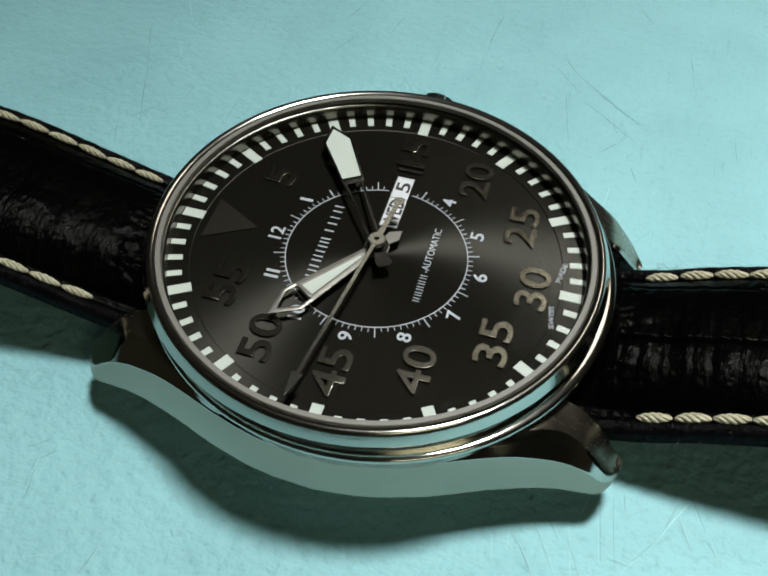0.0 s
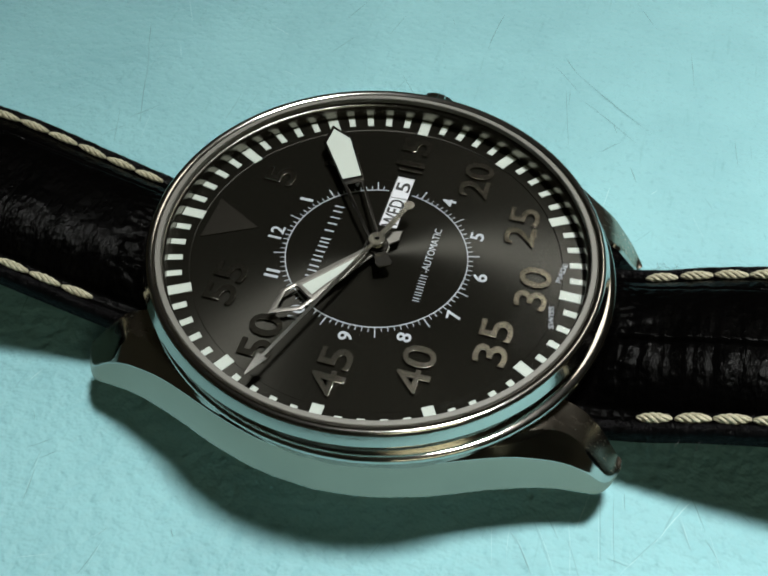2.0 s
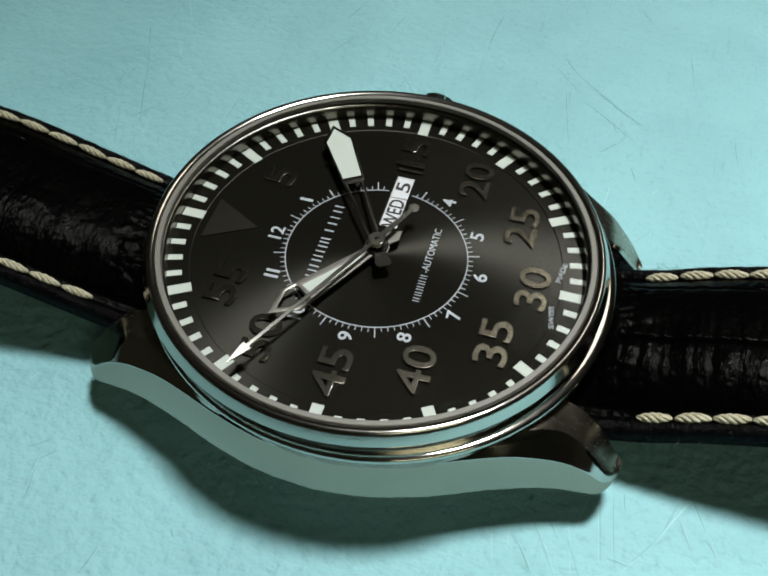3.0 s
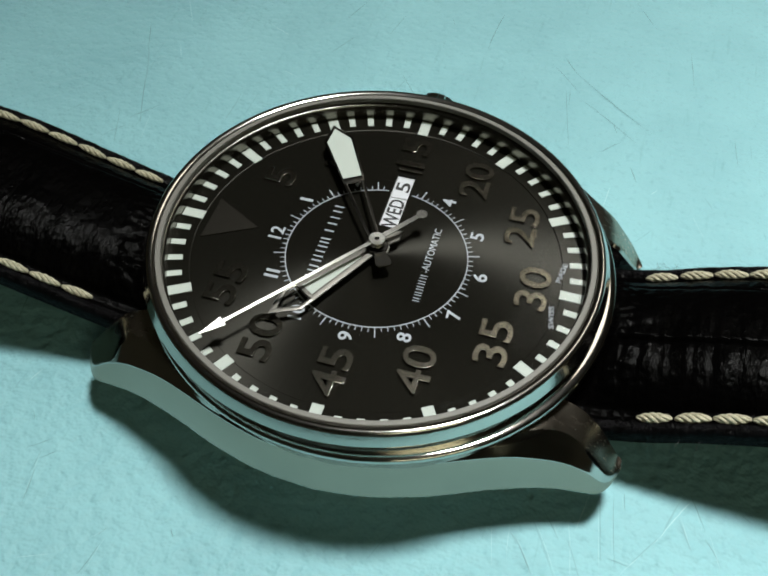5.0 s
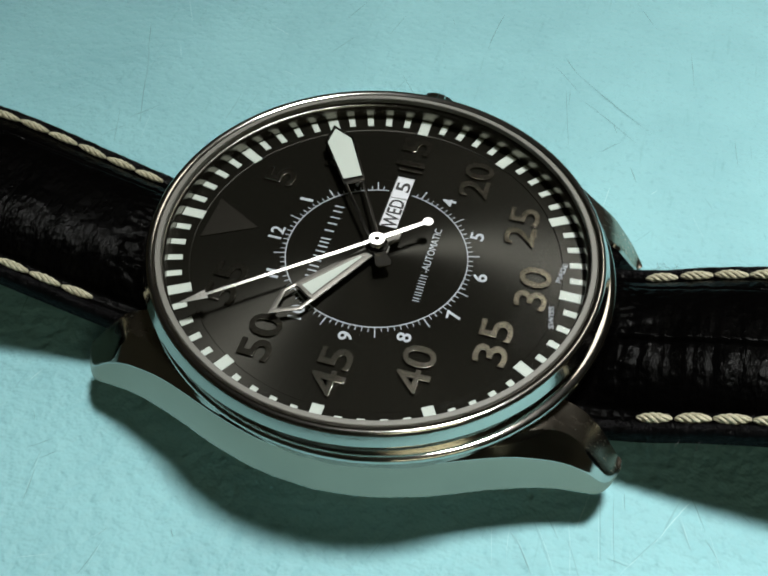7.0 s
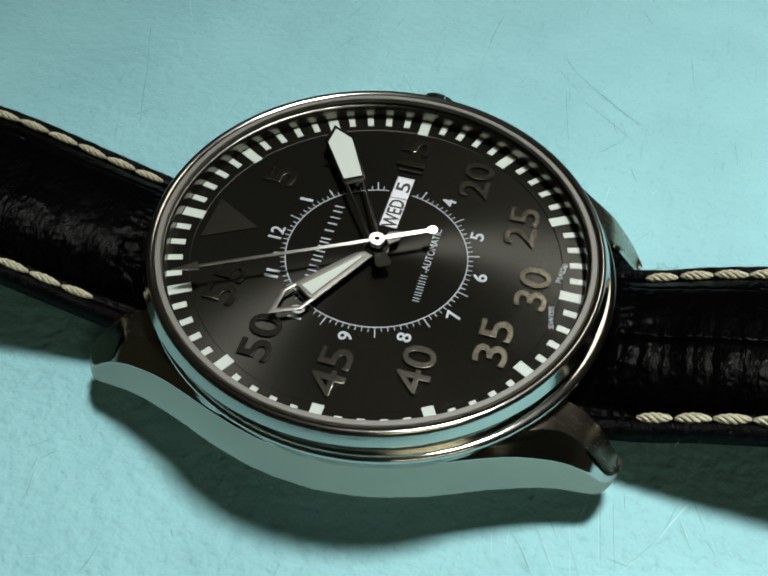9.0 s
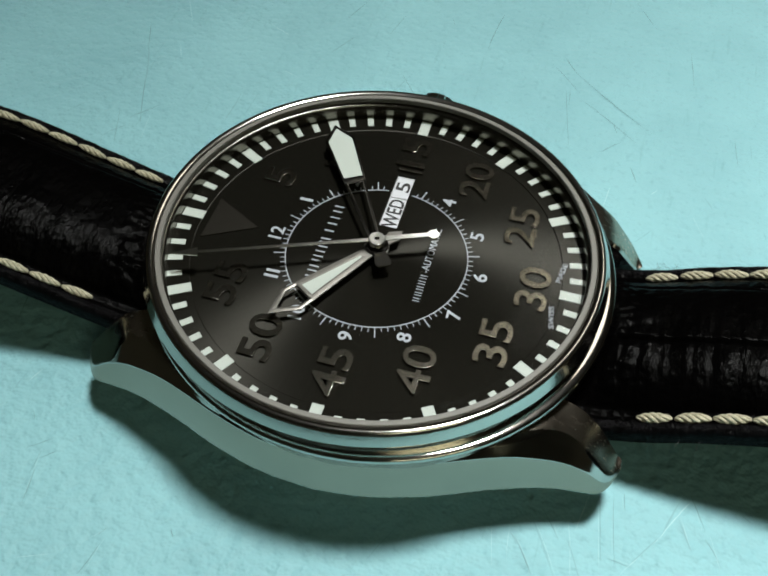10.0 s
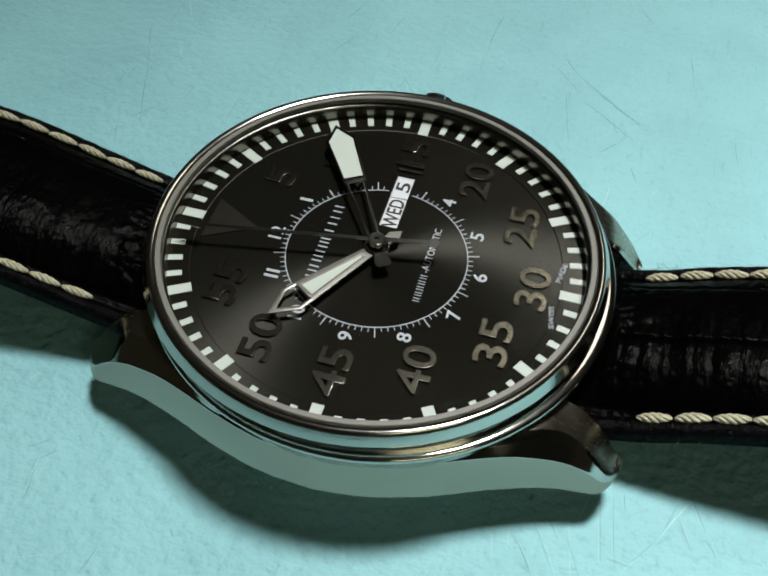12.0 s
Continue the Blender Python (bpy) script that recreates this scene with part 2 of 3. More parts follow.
def curve_at(knots, x):
    """Smooth curve through (x, value) knots."""
    if x <= knots[0][0]:
        return knots[0][1]
    if x >= knots[-1][0]:
        return knots[-1][1]
    for i in range(len(knots) - 1):
        (x1, y1), (x2, y2) = knots[i], knots[i + 1]
        if x1 <= x <= x2:
            x0, y0 = knots[max(i - 1, 0)]
            x3, y3 = knots[min(i + 2, len(knots) - 1)]
            m1 = (y2 - y0) / (x2 - x0)
            m2 = (y3 - y1) / (x3 - x1)
            h = x2 - x1
            t = (x - x1) / h
            return ((2 * t**3 - 3 * t**2 + 1) * y1 + (t**3 - 2 * t**2 + t) * h * m1
                    + (-2 * t**3 + 3 * t**2) * y2 + (t**3 - t**2) * h * m2)


def box_bm(x0, y0, z0, x1, y1, z1, bevel=0.0):
    bm = bmesh.new()
    bmesh.ops.create_cube(bm, size=1)
    for v in bm.verts:
        v.co = ((x0 + x1) / 2 + v.co.x * (x1 - x0), (y0 + y1) / 2 + v.co.y * (y1 - y0), (z0 + z1) / 2 + v.co.z * (z1 - z0))
    if bevel:
        bmesh.ops.bevel(bm, geom=bm.edges[:], offset=bevel, segments=2, affect="EDGES", profile=0.5)
    return bm


# ---- the room and the table ----
def structure(name, bm, mat, label):
    return tagged(new(name, finish(name, bm, mat)), label, kind="structure")


FLOOR_Z = -0.75
structure("floor", box_bm(-2, -2, FLOOR_Z - 0.1, 2, 2, FLOOR_Z), M_FLOOR, "dark plain floor under the table")
structure("ceiling", box_bm(-2, -2, 1.75, 2, 2, 1.85), M_WALL, "plain pale ceiling over the room")
structure("wall_north", box_bm(-2, 2, FLOOR_Z, 2, 2.1, 1.75), M_WALL, "plain painted wall of the room")
structure("wall_south", box_bm(-2, -2.1, FLOOR_Z, 2, -2, 1.75), M_WALL, "plain painted wall of the room")
structure("wall_east", box_bm(2, -2.1, FLOOR_Z, 2.1, 2.1, 1.75), M_WALL, "plain painted wall of the room")
structure("wall_west", box_bm(-2.1, -2.1, FLOOR_Z, -2, 2.1, 1.75), M_WALL, "plain painted wall of the room")


def build_table():
    table = tagged(new("table"), "teal painted table with fine scratches and a rough coat", "table")
    table.location = (0, 0, FLOOR_Z)
    def put(name, bm, mat, label=""):
        for v in bm.verts:
            v.co.z -= FLOOR_Z
        ob = new(name, finish(name, bm, mat))
        ob.parent = table
        if label:
            tagged(ob, label)
        return ob
    put("tabletop", box_bm(-0.6, -0.4, -0.03, 0.6, 0.4, 0.0, 0.003), M_TABLE)
    for x in (-0.54, 0.54):
        for y in (-0.34, 0.34):
            put("leg", box_bm(x - 0.02, y - 0.02, FLOOR_Z, x + 0.02, y + 0.02, -0.03, 0.003), M_WALL)
    return table, put


table, put_on_table = build_table()


# ---- the watch ----
watch = tagged(new("wrist_watch"), "steel wrist watch with dark dial and black leather strap on table", "watch")

# plan and height of the case's side, by the distance along the strap from the middle
SIDE = [(0, 19.4), (4, 19.0), (8, 17.7), (12, 15.95), (14.5, 14.95), (17, 14.1), (19.5, 13.55), (20.2, 13.4), (20.9, 13.0), (21.5, 12.4), (22.0, 11.6), (22.3, 10.7)]
EDGE_Z = [(0, -0.85), (4.5, -0.9), (7, -1.05), (10, -1.25), (13.5, -1.75), (15, -2.25), (17.3, -3.2), (18.6, -4.0), (19.4, -4.6), (20.2, -5.4), (20.9, -6.0), (21.5, -6.35), (22.3, -6.5)]
LOW_Z = [(0, -4.75), (4.5, -4.75), (8.7, -5.25), (12.5, -5.6), (16, -6.0), (18, -6.4), (19.8, -6.8), (20.9, -6.95), (21.6, -6.9), (22.3, -6.65)]
TOP_Z = [(0, -0.62), (8, -0.7), (12, -0.8), (15, -1.15), (17.3, -1.75), (18.4, -2.2), (19.2, -2.75), (20.0, -3.5), (20.8, -4.4), (21.5, -5.2), (22.3, -6.0)]
CREST_Z = [(0, -0.62), (8, -0.7), (12, -0.8), (15, -1.2), (17, -2.1), (18.5, -3.05), (19.3, -3.85), (20.0, -4.65), (20.6, -5.35), (21.2, -5.85), (21.8, -6.15), (22.3, -6.3)]
CREST_WEST_Z = [(0, -0.62), (8, -0.7), (12, -0.8), (15, -1.2), (17, -1.9), (18, -2.4), (19, -3.2), (20, -4.1), (21, -5.1), (22.3, -6.1)]
BEVEL_WEST_W = [(0, 0.2), (8, 0.25), (11, 0.8), (15, 1.8), (18, 2.3), (19.2, 3.3), (20.5, 3.6), (22.3, 3.0)]
BEVEL_W = [(0, 0.2), (8, 0.25), (11, 0.8), (15, 1.8), (17, 1.95), (18.5, 1.5), (20.0, 0.9), (21.0, 0.4), (22.3, 0.25)]
GAP = 8.7
NOSE, TIP = 20.5, 21.95


def build_case():
    bm = bmesh.new()
    xs = [TIP * math.sin(math.pi / 2 * k / 56) for k in range(-56, 57)]
    for side in (-1, 1):
        rows = []
        for x in xs:
            a = abs(x)
            yo, zt, zb = curve_at(SIDE, a), curve_at(EDGE_Z, a), curve_at(LOW_Z, a)
            zc, w = curve_at(CREST_Z, a), curve_at(BEVEL_W, a)
            if side > 0:  # the crown's side is a little fuller
                yo += 0.5 * math.exp(-((a - 10.0) / 3.5) ** 2) - 0.55 * min(1.0, max(0.0, (a - 13.0) / 3.0))
            if x < 0:  # the lug on this end keeps its broad facet to the tip
                zc, w = curve_at(CREST_WEST_Z, a), curve_at(BEVEL_WEST_W, a)
            if side > 0:
                w, zt = 0.2, zc - 0.12
            lean = 0.6 - 0.4 * max(0.0, (a - 20.0) / 2.3)
            yi = GAP + 0.6 * min(1.0, max(0.0, (a - 16.0) / 4.5)) ** 2
            yc = max(yi + (0.5 if x > 0 else 0.12) * (yo - lean - yi), yo - lean - w)
            drop = 0.95 * min(1.0, max(0.0, (a - 14.0) / 7.0)) ** 2
            pts = [(yi, zb + 0.3), (yo - 0.5 * (yo - yi), zb - 0.05), (yo - 0.15, zb), (yo, zb + 0.15),
                   (yo - lean + 0.02, zt - 0.14), (yo - lean - 0.03, zt - 0.05), (yo - lean - 0.12, zt),
                   (0.5 * (yo - lean + yc), 0.5 * (zt + zc) + 0.08 * w)]
            zi = max(curve_at(TOP_Z, a) - drop, zb + 0.7)
            swell = 0.5 * min(1.0, max(0.0, (a - 17.0) / 3.0))
            for f in (0.0, 0.15, 0.3, 0.5, 0.75, 0.92):
                pts.append((yc + (yi - yc) * f, zc + (zi - zc) * f ** (1.6 - swell) + swell * 1.1 * f * (1 - f)))
            pts.append((yi, max(zi - 0.3, zb + 0.5)))
            # the lug ends in a rounded nose
            u = max(0.0, (a - NOSE) / (TIP - NOSE))
            q = 0.08 + 0.92 * math.sqrt(max(0.0, 1 - u * u))
            ym, zm = 0.5 * (yo + yi), zb + 0.5
            pts = [(ym + (y - ym) * q, zm + (z - zm) * q) for y, z in pts]
            rows.append([bm.verts.new((x, side * y, z)) for y, z in pts])
        n = len(rows[0])
        for a, b in zip(rows, rows[1:]):
            for i in range(n):
                j = (i + 1) % n
                f = bm.faces.new((a[i], b[i], b[j], a[j]))
                f.material_index = 1 if i in (1, 2, 3) else 2 if 8 <= i <= 12 else 0
        bm.faces.new(rows[0])
        bm.faces.new(rows[-1][::-1])
    merge(bm, moved(lathe([(0.2, -0.45), (18.0, -0.45), (18.0, 0.02), (18.4, 0.02), (18.6, -0.005), (18.82, -0.045), (18.92, -0.1), (18.98, -0.2), (19.0, -0.36), (18.9, -0.6),
                           (18.4, -4.6), (17.0, -5.1), (0.2, -5.1)], 256), 0.25, 0, 0))
    moved(bm, CASE_SHIFT, 0, 0, CASE_TURN)
    return part("case", bm, [M_STEEL, M_BRUSHED, M_SATIN], watch, "polished steel case with curved lugs", 38)


build_case()
part("caseback", lathe([(0.2, -5.0), (16.4, -5.0), (16.8, -5.6), (15.9, -9.95), (15.2, -10.45), (0.2, -10.45)], 96), M_STEEL, watch, smooth=30)
part("bezel", lathe([(17.62, 1.5), (17.62, 2.05), (17.67, 2.10), (17.76, 2.145), (17.90, 2.19), (18.02, 2.205), (18.14, 2.18), (18.22, 2.13), (18.30, 2.03), (18.36, 1.93),
                     (18.72, 1.2), (18.7, 1.08), (18.5, 1.0), (18.38, 0.5), (18.3, -0.2), (17.5, -0.2)], 256), M_WORN, watch, "polished steel bezel", 24)
part("gasket", lathe([(17.12, 1.65), (17.12, 2.10), (17.17, 2.15), (17.5, 2.15), (17.56, 2.10), (17.58, 1.65)], 224), M_GASKET, watch, "grey ring round the glass", 30)
part("rehaut", lathe([(17.0, -0.1), (16.9, 1.25), (16.93, 1.36), (16.99, 1.43), (17.06, 1.47), (17.14, 1.495), (17.5, 1.52), (17.5, -0.1)], 224), M_REHAUT, watch, "dark polished inner ring", 50)
crystal = part("crystal", lathe([(0.05, 2.02), (17.08, 2.02), (17.08, 2.08), (17.0, 2.12), (16.85, 2.17), (16.7, 2.2), (16.5, 2.215), (0.05, 2.215)], 192), M_GLASS, watch, "clear sapphire glass", 40)
crystal.visible_shadow = False


def build_crown():
    bm = bmesh.new()
    n, rings = 72, []
    for y, r in ((18.0, 1.2), (19.4, 1.2), (19.4, 1.9), (19.8, 2.25), (21.7, 2.25), (22.0, 2.0), (22.1, 0.3)):
        ring = []
        for k in range(n):
            a = 2 * math.pi * k / n
            rr = r - (0.2 if r > 2.1 and k % 6 < 2 else 0)
            ring.append(bm.verts.new((rr * math.cos(a) + 0.45, y, -2.5 + rr * math.sin(a))))
        rings.append(ring)
    for a, b in zip(rings, rings[1:]):
        for k in range(n):
            bm.faces.new((a[k], a[(k + 1) % n], b[(k + 1) % n], b[k]))
    bm.faces.new(rings[-1])
    moved(bm, 0, 0, 0, CASE_TURN)
    part("crown", bm, M_STEEL, watch, "fluted winding crown", 30)


build_crown()

# ---- dial ----
DAY = (-0.78, 0.78, 3.3, 9.75)


def build_dial():
    bm = bmesh.new()
    x0, x1, y0, y1 = DAY
    for side, xh in ((-1, x0), (1, x1)):
        arc = [(15.25 * side * math.sin(math.pi * k / 96), -15.25 * math.cos(math.pi * k / 96)) for k in range(97)]
        bm.faces.new([bm.verts.new((x, y, -0.08)) for x, y in arc + [(0, y1), (xh, y1), (xh, y0), (0, y0)]])
    hole = [(x0, y0), (x1, y0), (x1, y1), (x0, y1)]
    for (ax, ay), (bx, by) in zip(hole, hole[1:] + hole[:1]):
        bm.faces.new([bm.verts.new(c) for c in ((ax, ay, -0.08), (bx, by, -0.08), (bx, by, -0.42), (ax, ay, -0.42))])
    bmesh.ops.remove_doubles(bm, verts=bm.verts, dist=0.0005)
    return part("dial", bm, M_DIAL, watch, "dark grey sunray-brushed dial")


dial = build_dial()
part("minute_track", lathe([(15.16, -0.1), (15.16, -0.02), (15.22, 0.0), (17.15, 0.0), (17.15, -0.1)], 224), M_DIAL, dial, "raised outer ring of the dial")

# pale minute blocks, long ones every five minutes
def block_mesh(length, width):
    bm = prism([(-length / 2, -width / 2), (length / 2, -width / 2), (length / 2, width / 2), (-length / 2, width / 2)], 0.0, 0.06, 0.03)
    for v in bm.verts:
        v.co *= U
    return finish("minute_block", bm, M_LUME)


LONG, SHORT = block_mesh(1.85, 0.92), block_mesh(1.22, 0.57)
for k in range(60):
    long = k % 5 == 0
    ob = new("minute_block", LONG if long else SHORT)
    ob.parent = dial
    cx, cy = way(k)
    r = 16.02 if long else 16.35
    ob.matrix_basis = Matrix.Translation((r * cx * U, r * cy * U, (DIAL + 0.004) * U)) @ Matrix.Rotation(turn_of(k), 4, "Z")

for text, x, y in (("5", -10.5, 6.3), ("10", -6.05, 10.6), ("15", 0.0, 12.55), ("20", 6.05, 10.75), ("25", 10.9, 6.4), ("30", 12.95, 0.03),
                   ("35", 11.0, -6.1), ("40", 5.95, -10.2), ("45", 0.0, -12.15), ("50", -6.1, -10.6), ("55", -10.6, -6.35)):
    wide = 4.35 if len(text) == 2 else 2.0
    if text in ("10", "15"):
        wide = 3.7
    part("numeral", moved(lettering(text, wide, 2.6, 0.24, 0.010, 0.0025), x, y, -0.08), M_NUMERAL, dial, "raised gunmetal numeral", 40)
part("triangle", prism([(-10.3, 0.0), (-14.5, 2.3), (-14.5, -2.3)], -0.08, 0.02, 0.03), M_TRI, dial, "dark triangle at twelve")


def build_hour_track():
    bm = bmesh.new()
    steps, gap = 240, math.asin(1.05 / 7.46)
    angles = [math.pi / 2 + gap + (2 * math.pi - 2 * gap) * k / steps for k in range(steps + 1)]
    rings = [[bm.verts.new((r * math.cos(a), r * math.sin(a), z)) for r, z in ((7.425, -0.075), (7.425, -0.055), (7.51, -0.055), (7.51, -0.075))] for a in angles]
    for p, q in zip(rings, rings[1:]):
        for i in range(4):
            bm.faces.new((p[i], q[i], q[(i + 1) % 4], p[(i + 1) % 4]))
    for k in range(96):
        x, y = way(60 * k / 96)
        a = 60 * k / 96 / 5
        if abs(x) < 0.16 and y > 0:
            continue
        half = abs(a % 1 - 0.5) < 0.01
        length, w = (0.95, 0.085) if half else (0.40, 0.06)
        bit = prism([(7.5, -w / 2), (7.5 + length, -w / 2), (7.5 + length, w / 2), (7.5, w / 2)], -0.075, -0.05)
        merge(bm, moved(bit, 0, 0, 0, turn_of(60 * k / 96)))
    return part("hour_track", bm, M_PRINT, dial, "white printed hour ring with ticks")


build_hour_track()
for h in (12, 1, 2, 4, 5, 6, 7, 8, 9, 10, 11):
    x, y = way(5 * h)
    r = 8.65
    wide = 1.35 if h in (12, 10) else 0.75 if h == 11 else 0.28 if h == 1 else 0.82
    if h == 11:
        bm = merge(moved(lettering("1", 0.25, 1.15, 0.03, 0.01), 0, -0.28, 0), moved(lettering("1", 0.25, 1.15, 0.03, 0.01), 0, 0.28, 0))
    else:
        bm = lettering(str(h), wide, 1.15, 0.03, 0.014)
    part("hour_numeral", moved(bm, r * x, r * y, -0.078), M_PRINT, dial)

# the maker's line as plain bars, and the two lines of small print
bm = bmesh.new()
for y in (-3.72, -3.12, -2.62, -2.0, -1.52, -0.98, -0.42, 0.06, 0.48, 1.42, 2.26, 2.98, 3.72, 4.32):
    prism([(-4.92, y - 0.065), (-4.12, y - 0.065), (-4.12, y + 0.065), (-4.92, y + 0.065)], -0.078, -0.05, bm=bm)
part("maker_mark", bm, M_PRINT, dial, "plain white bars in place of a name")
bm = bmesh.new()
for k in range(5):
    y = -3.65 + k * 0.6
    for dy in (-0.13, 0.13):
        prism([(4.0, y + dy - 0.032), (4.58, y + dy - 0.032), (4.58, y + dy + 0.032), (4.0, y + dy + 0.032)], -0.078, -0.05, bm=bm)
part("model_mark", bm, M_PRINT, dial, "plain white bars in place of a name")
part("small_print", moved(lettering("-AUTOMATIC", 4.95, 0.6, 0.02, 0.0), 4.22, 1.75, -0.078), M_PRINT, dial, "small white lettering")
part("small_print", moved(lettering("SWISS", 2.2, 0.42, 0.02, 0.0), 14.82, -2.42, -0.0, radians(9)), M_PRINT, dial, "small white lettering")
part("small_print", moved(lettering("MADE", 2.1, 0.42, 0.02, 0.0), 14.9, 2.32, -0.0, radians(-9)), M_PRINT, dial, "small white lettering")

# calendar behind the opening
x0, x1, y0, y1 = DAY
part("day_disc", prism([(x0 - 0.3, y0 - 0.3), (x1 + 0.3, y0 - 0.3), (x1 + 0.3, 7.02), (x0 - 0.3, 7.02)], -0.5, -0.40), M_WHEEL, dial, "white day disc")
part("date_disc", prism([(x0 - 0.3, 7.12), (x1 + 0.3, 7.12), (x1 + 0.3, y1 + 0.3), (x0 - 0.3, y1 + 0.3)], -0.5, -0.40), M_WHEEL, dial, "white date disc")
part("day_lettering", moved(lettering("WED", 3.35, 1.3, 0.02, 0.015), 0.0, 5.2, -0.40), M_INK, dial, "black day lettering")
part("date_lettering", moved(lettering("5", 1.15, 1.25, 0.02, 0.015), 0.0, 8.5, -0.40), M_INK, dial, "black date numeral")
part("window_bar", box_bm(x0 - 0.12, y1 + 0.28, -0.08, x1 + 0.5, y1 + 0.62, 0.18, 0.05), M_NUMERAL, dial, "small raised bar at the date")

# ---- hands, each drawn along +x about the axis ----
def mirrored(half):
    """A closed outline from its points on one side of the hand's line."""
    return [(x, -y) for x, y in half] + [(x, y) for x, y in reversed(half) if y]


def build_hour_hand():
    bm = prism(disc_outline(1.05, 40), -0.08, 0.04, 0.03)
    # the long frame round the lume, a bridge, and the open head
    frame_prism([(0.8, -0.52), (7.45, -1.18), (7.45, 1.18), (0.8, 0.52)], [(1.6, -0.09), (7.08, -0.62), (7.08, 0.62), (1.6, 0.09)], -0.08, 0.05, bm, 0.05)
    frame_prism([(7.35, -1.17), (8.6, -1.27), (10.85, 0.0), (8.6, 1.27), (7.35, 1.17)],
                [(7.5, -0.83), (8.5, -0.93), (10.02, 0.0), (8.5, 0.93), (7.5, 0.83)], -0.08, 0.05, bm, 0.05)
    prism([(-0.8, 0.42), (-1.9, 0.62), (-2.75, 0.0), (-1.9, -0.62), (-0.8, -0.42)], -0.08, 0.06, 0.04, bm)
    hand = part("hour_hand", bm, M_FRAME, watch, "silver hour hand with an open head", 30, 0)
    part("lume", prism([(1.6, -0.09), (7.08, -0.62), (7.08, 0.62), (1.6, 0.09)], -0.06, 0.045), M_LUME, hand, "pale lume filling", None, 0)
    return hand


def build_minute_hand():
    bm = prism(disc_outline(0.95, 40), -0.08, 0.06, 0.03)
    # two slim rails with an open slot between them carry the filled head
    frame_prism(mirrored([(0.75, 0.45), (7.45, 0.93)]), mirrored([(1.1, 0.24), (7.3, 0.66)]), -0.08, 0.05, bm, 0.03)
    frame_prism(mirrored([(7.4, 0.93), (12.95, 1.32), (14.95, 0.0)]), mirrored([(8.03, 0.82), (12.85, 1.09), (14.45, 0.0)]), -0.08, 0.05, bm, 0.05)
    prism([(-0.7, 0.45), (-2.1, 0.72), (-2.4, 0.5), (-2.4, -0.5), (-2.1, -0.72), (-0.7, -0.45)], -0.08, 0.06, 0.05, bm)
    hand = part("minute_hand", bm, M_DARKHAND, watch, "dark bevelled minute hand with an open slot", 30, 0)
    part("lume", prism(mirrored([(8.03, 0.82), (12.85, 1.09), (14.45, 0.0)]), -0.06, 0.045), M_LUME, hand, "pale lume filling", None, 0)
    return hand


def build_second_hand():
    bm = bmesh.new()
    for k in range(8):
        a, b = 0.4 + 13.9 * k / 8, 0.4 + 13.9 * (k + 1) / 8
        wa, wb = 0.165 - 0.035 * k / 8, 0.165 - 0.035 * (k + 1) / 8
        rails = [[bm.verts.new((x, y, z)) for x, w in ((a, wa), (b, wb)) for y, z in ((-w, -0.05), (-w, 0.02), (-w + 0.012, 0.03), (w - 0.012, 0.03), (w, 0.02), (w, -0.05))]][0]
        for i in range(6):
            j = (i + 1) % 6
            bm.faces.new((rails[i], rails[6 + i], rails[6 + j], rails[j]))
    bmesh.ops.remove_doubles(bm, verts=bm.verts, dist=0.001)
    prism([(14.25, -0.44), (16.35, -0.03), (16.35, 0.03), (14.25, 0.44)], -0.05, 0.034, 0.012, bm)
    prism([(-0.4, 0.24), (-4.2, 0.19), (-4.2, -0.19), (-0.4, -0.24)], -0.05, 0.03, 0.012, bm)
    prism(disc_outline(0.46, 28, -4.6), -0.05, 0.036, 0.02, bm)
    merge(bm, lathe([(0.2, -0.3), (0.2, 0.08), (0.22, 0.1), (0.64, 0.1), (0.7, 0.06), (0.7, -0.3)], 40))
    for v in bm.verts:
        v.co.z += 0.0005 * v.co.x ** 2 if v.co.x > 0 else -0.016 * v.co.x
    hand = part("second_hand", bm, M_SILVER, watch, "slim silver sweep second hand", 30, 0)
    part("arbor", prism(disc_outline(0.15, 20), -1.6, 0.06, 0.05), M_DARKHAND, hand, "steel arbor", None, 0)
    return hand


hour_hand, minute_hand, second_hand = build_hour_hand(), build_minute_hand(), build_second_hand()
HANDS = ((hour_hand, 0.85, 50.68, 1 / 720), (minute_hand, 1.15, 9.72, 1 / 60), (second_hand, 1.83, 46.24, 1.0))

# ---- strap ----
HALF = 8.55
TOP_WEST = [(17.0, -5.6), (19.0, -5.2), (21.0, -4.8), (23.5, -4.05), (26.0, -3.2), (29.5, -2.0), (34.0, -0.45), (38.0, 0.5), (46.0, 1.0), (55.0, 0.2), (66.0, -2.4), (78.0, -7.6), (84.0, -8.55), (92.0, -8.7)]
TOP_EAST = [(17.0, -5.6), (19.0, -5.3), (21.0, -4.9), (23.8, -4.1), (27.0, -2.8), (30.0, -1.8), (32.0, -1.2), (38.0, 0.1), (46.0, 0.8), (55.0, 0.0), (66.0, -2.6), (78.0, -7.6), (84.0, -8.55), (92.0, -8.7)]


def hump(x, y):
    """Height of the padded middle over the strap's flat margin."""
    k = max(0.0, 1 - (abs(y) / (HALF - 1.9)) ** 2.6)
    start = min(1.0, max(0.0, (x - 17.2) / 3.0))
    return 2.0 * k ** 0.75 * (start * start * (3 - 2 * start)) * (1.35 - 0.75 * min(1, max(0, (x - 21) / 16)))


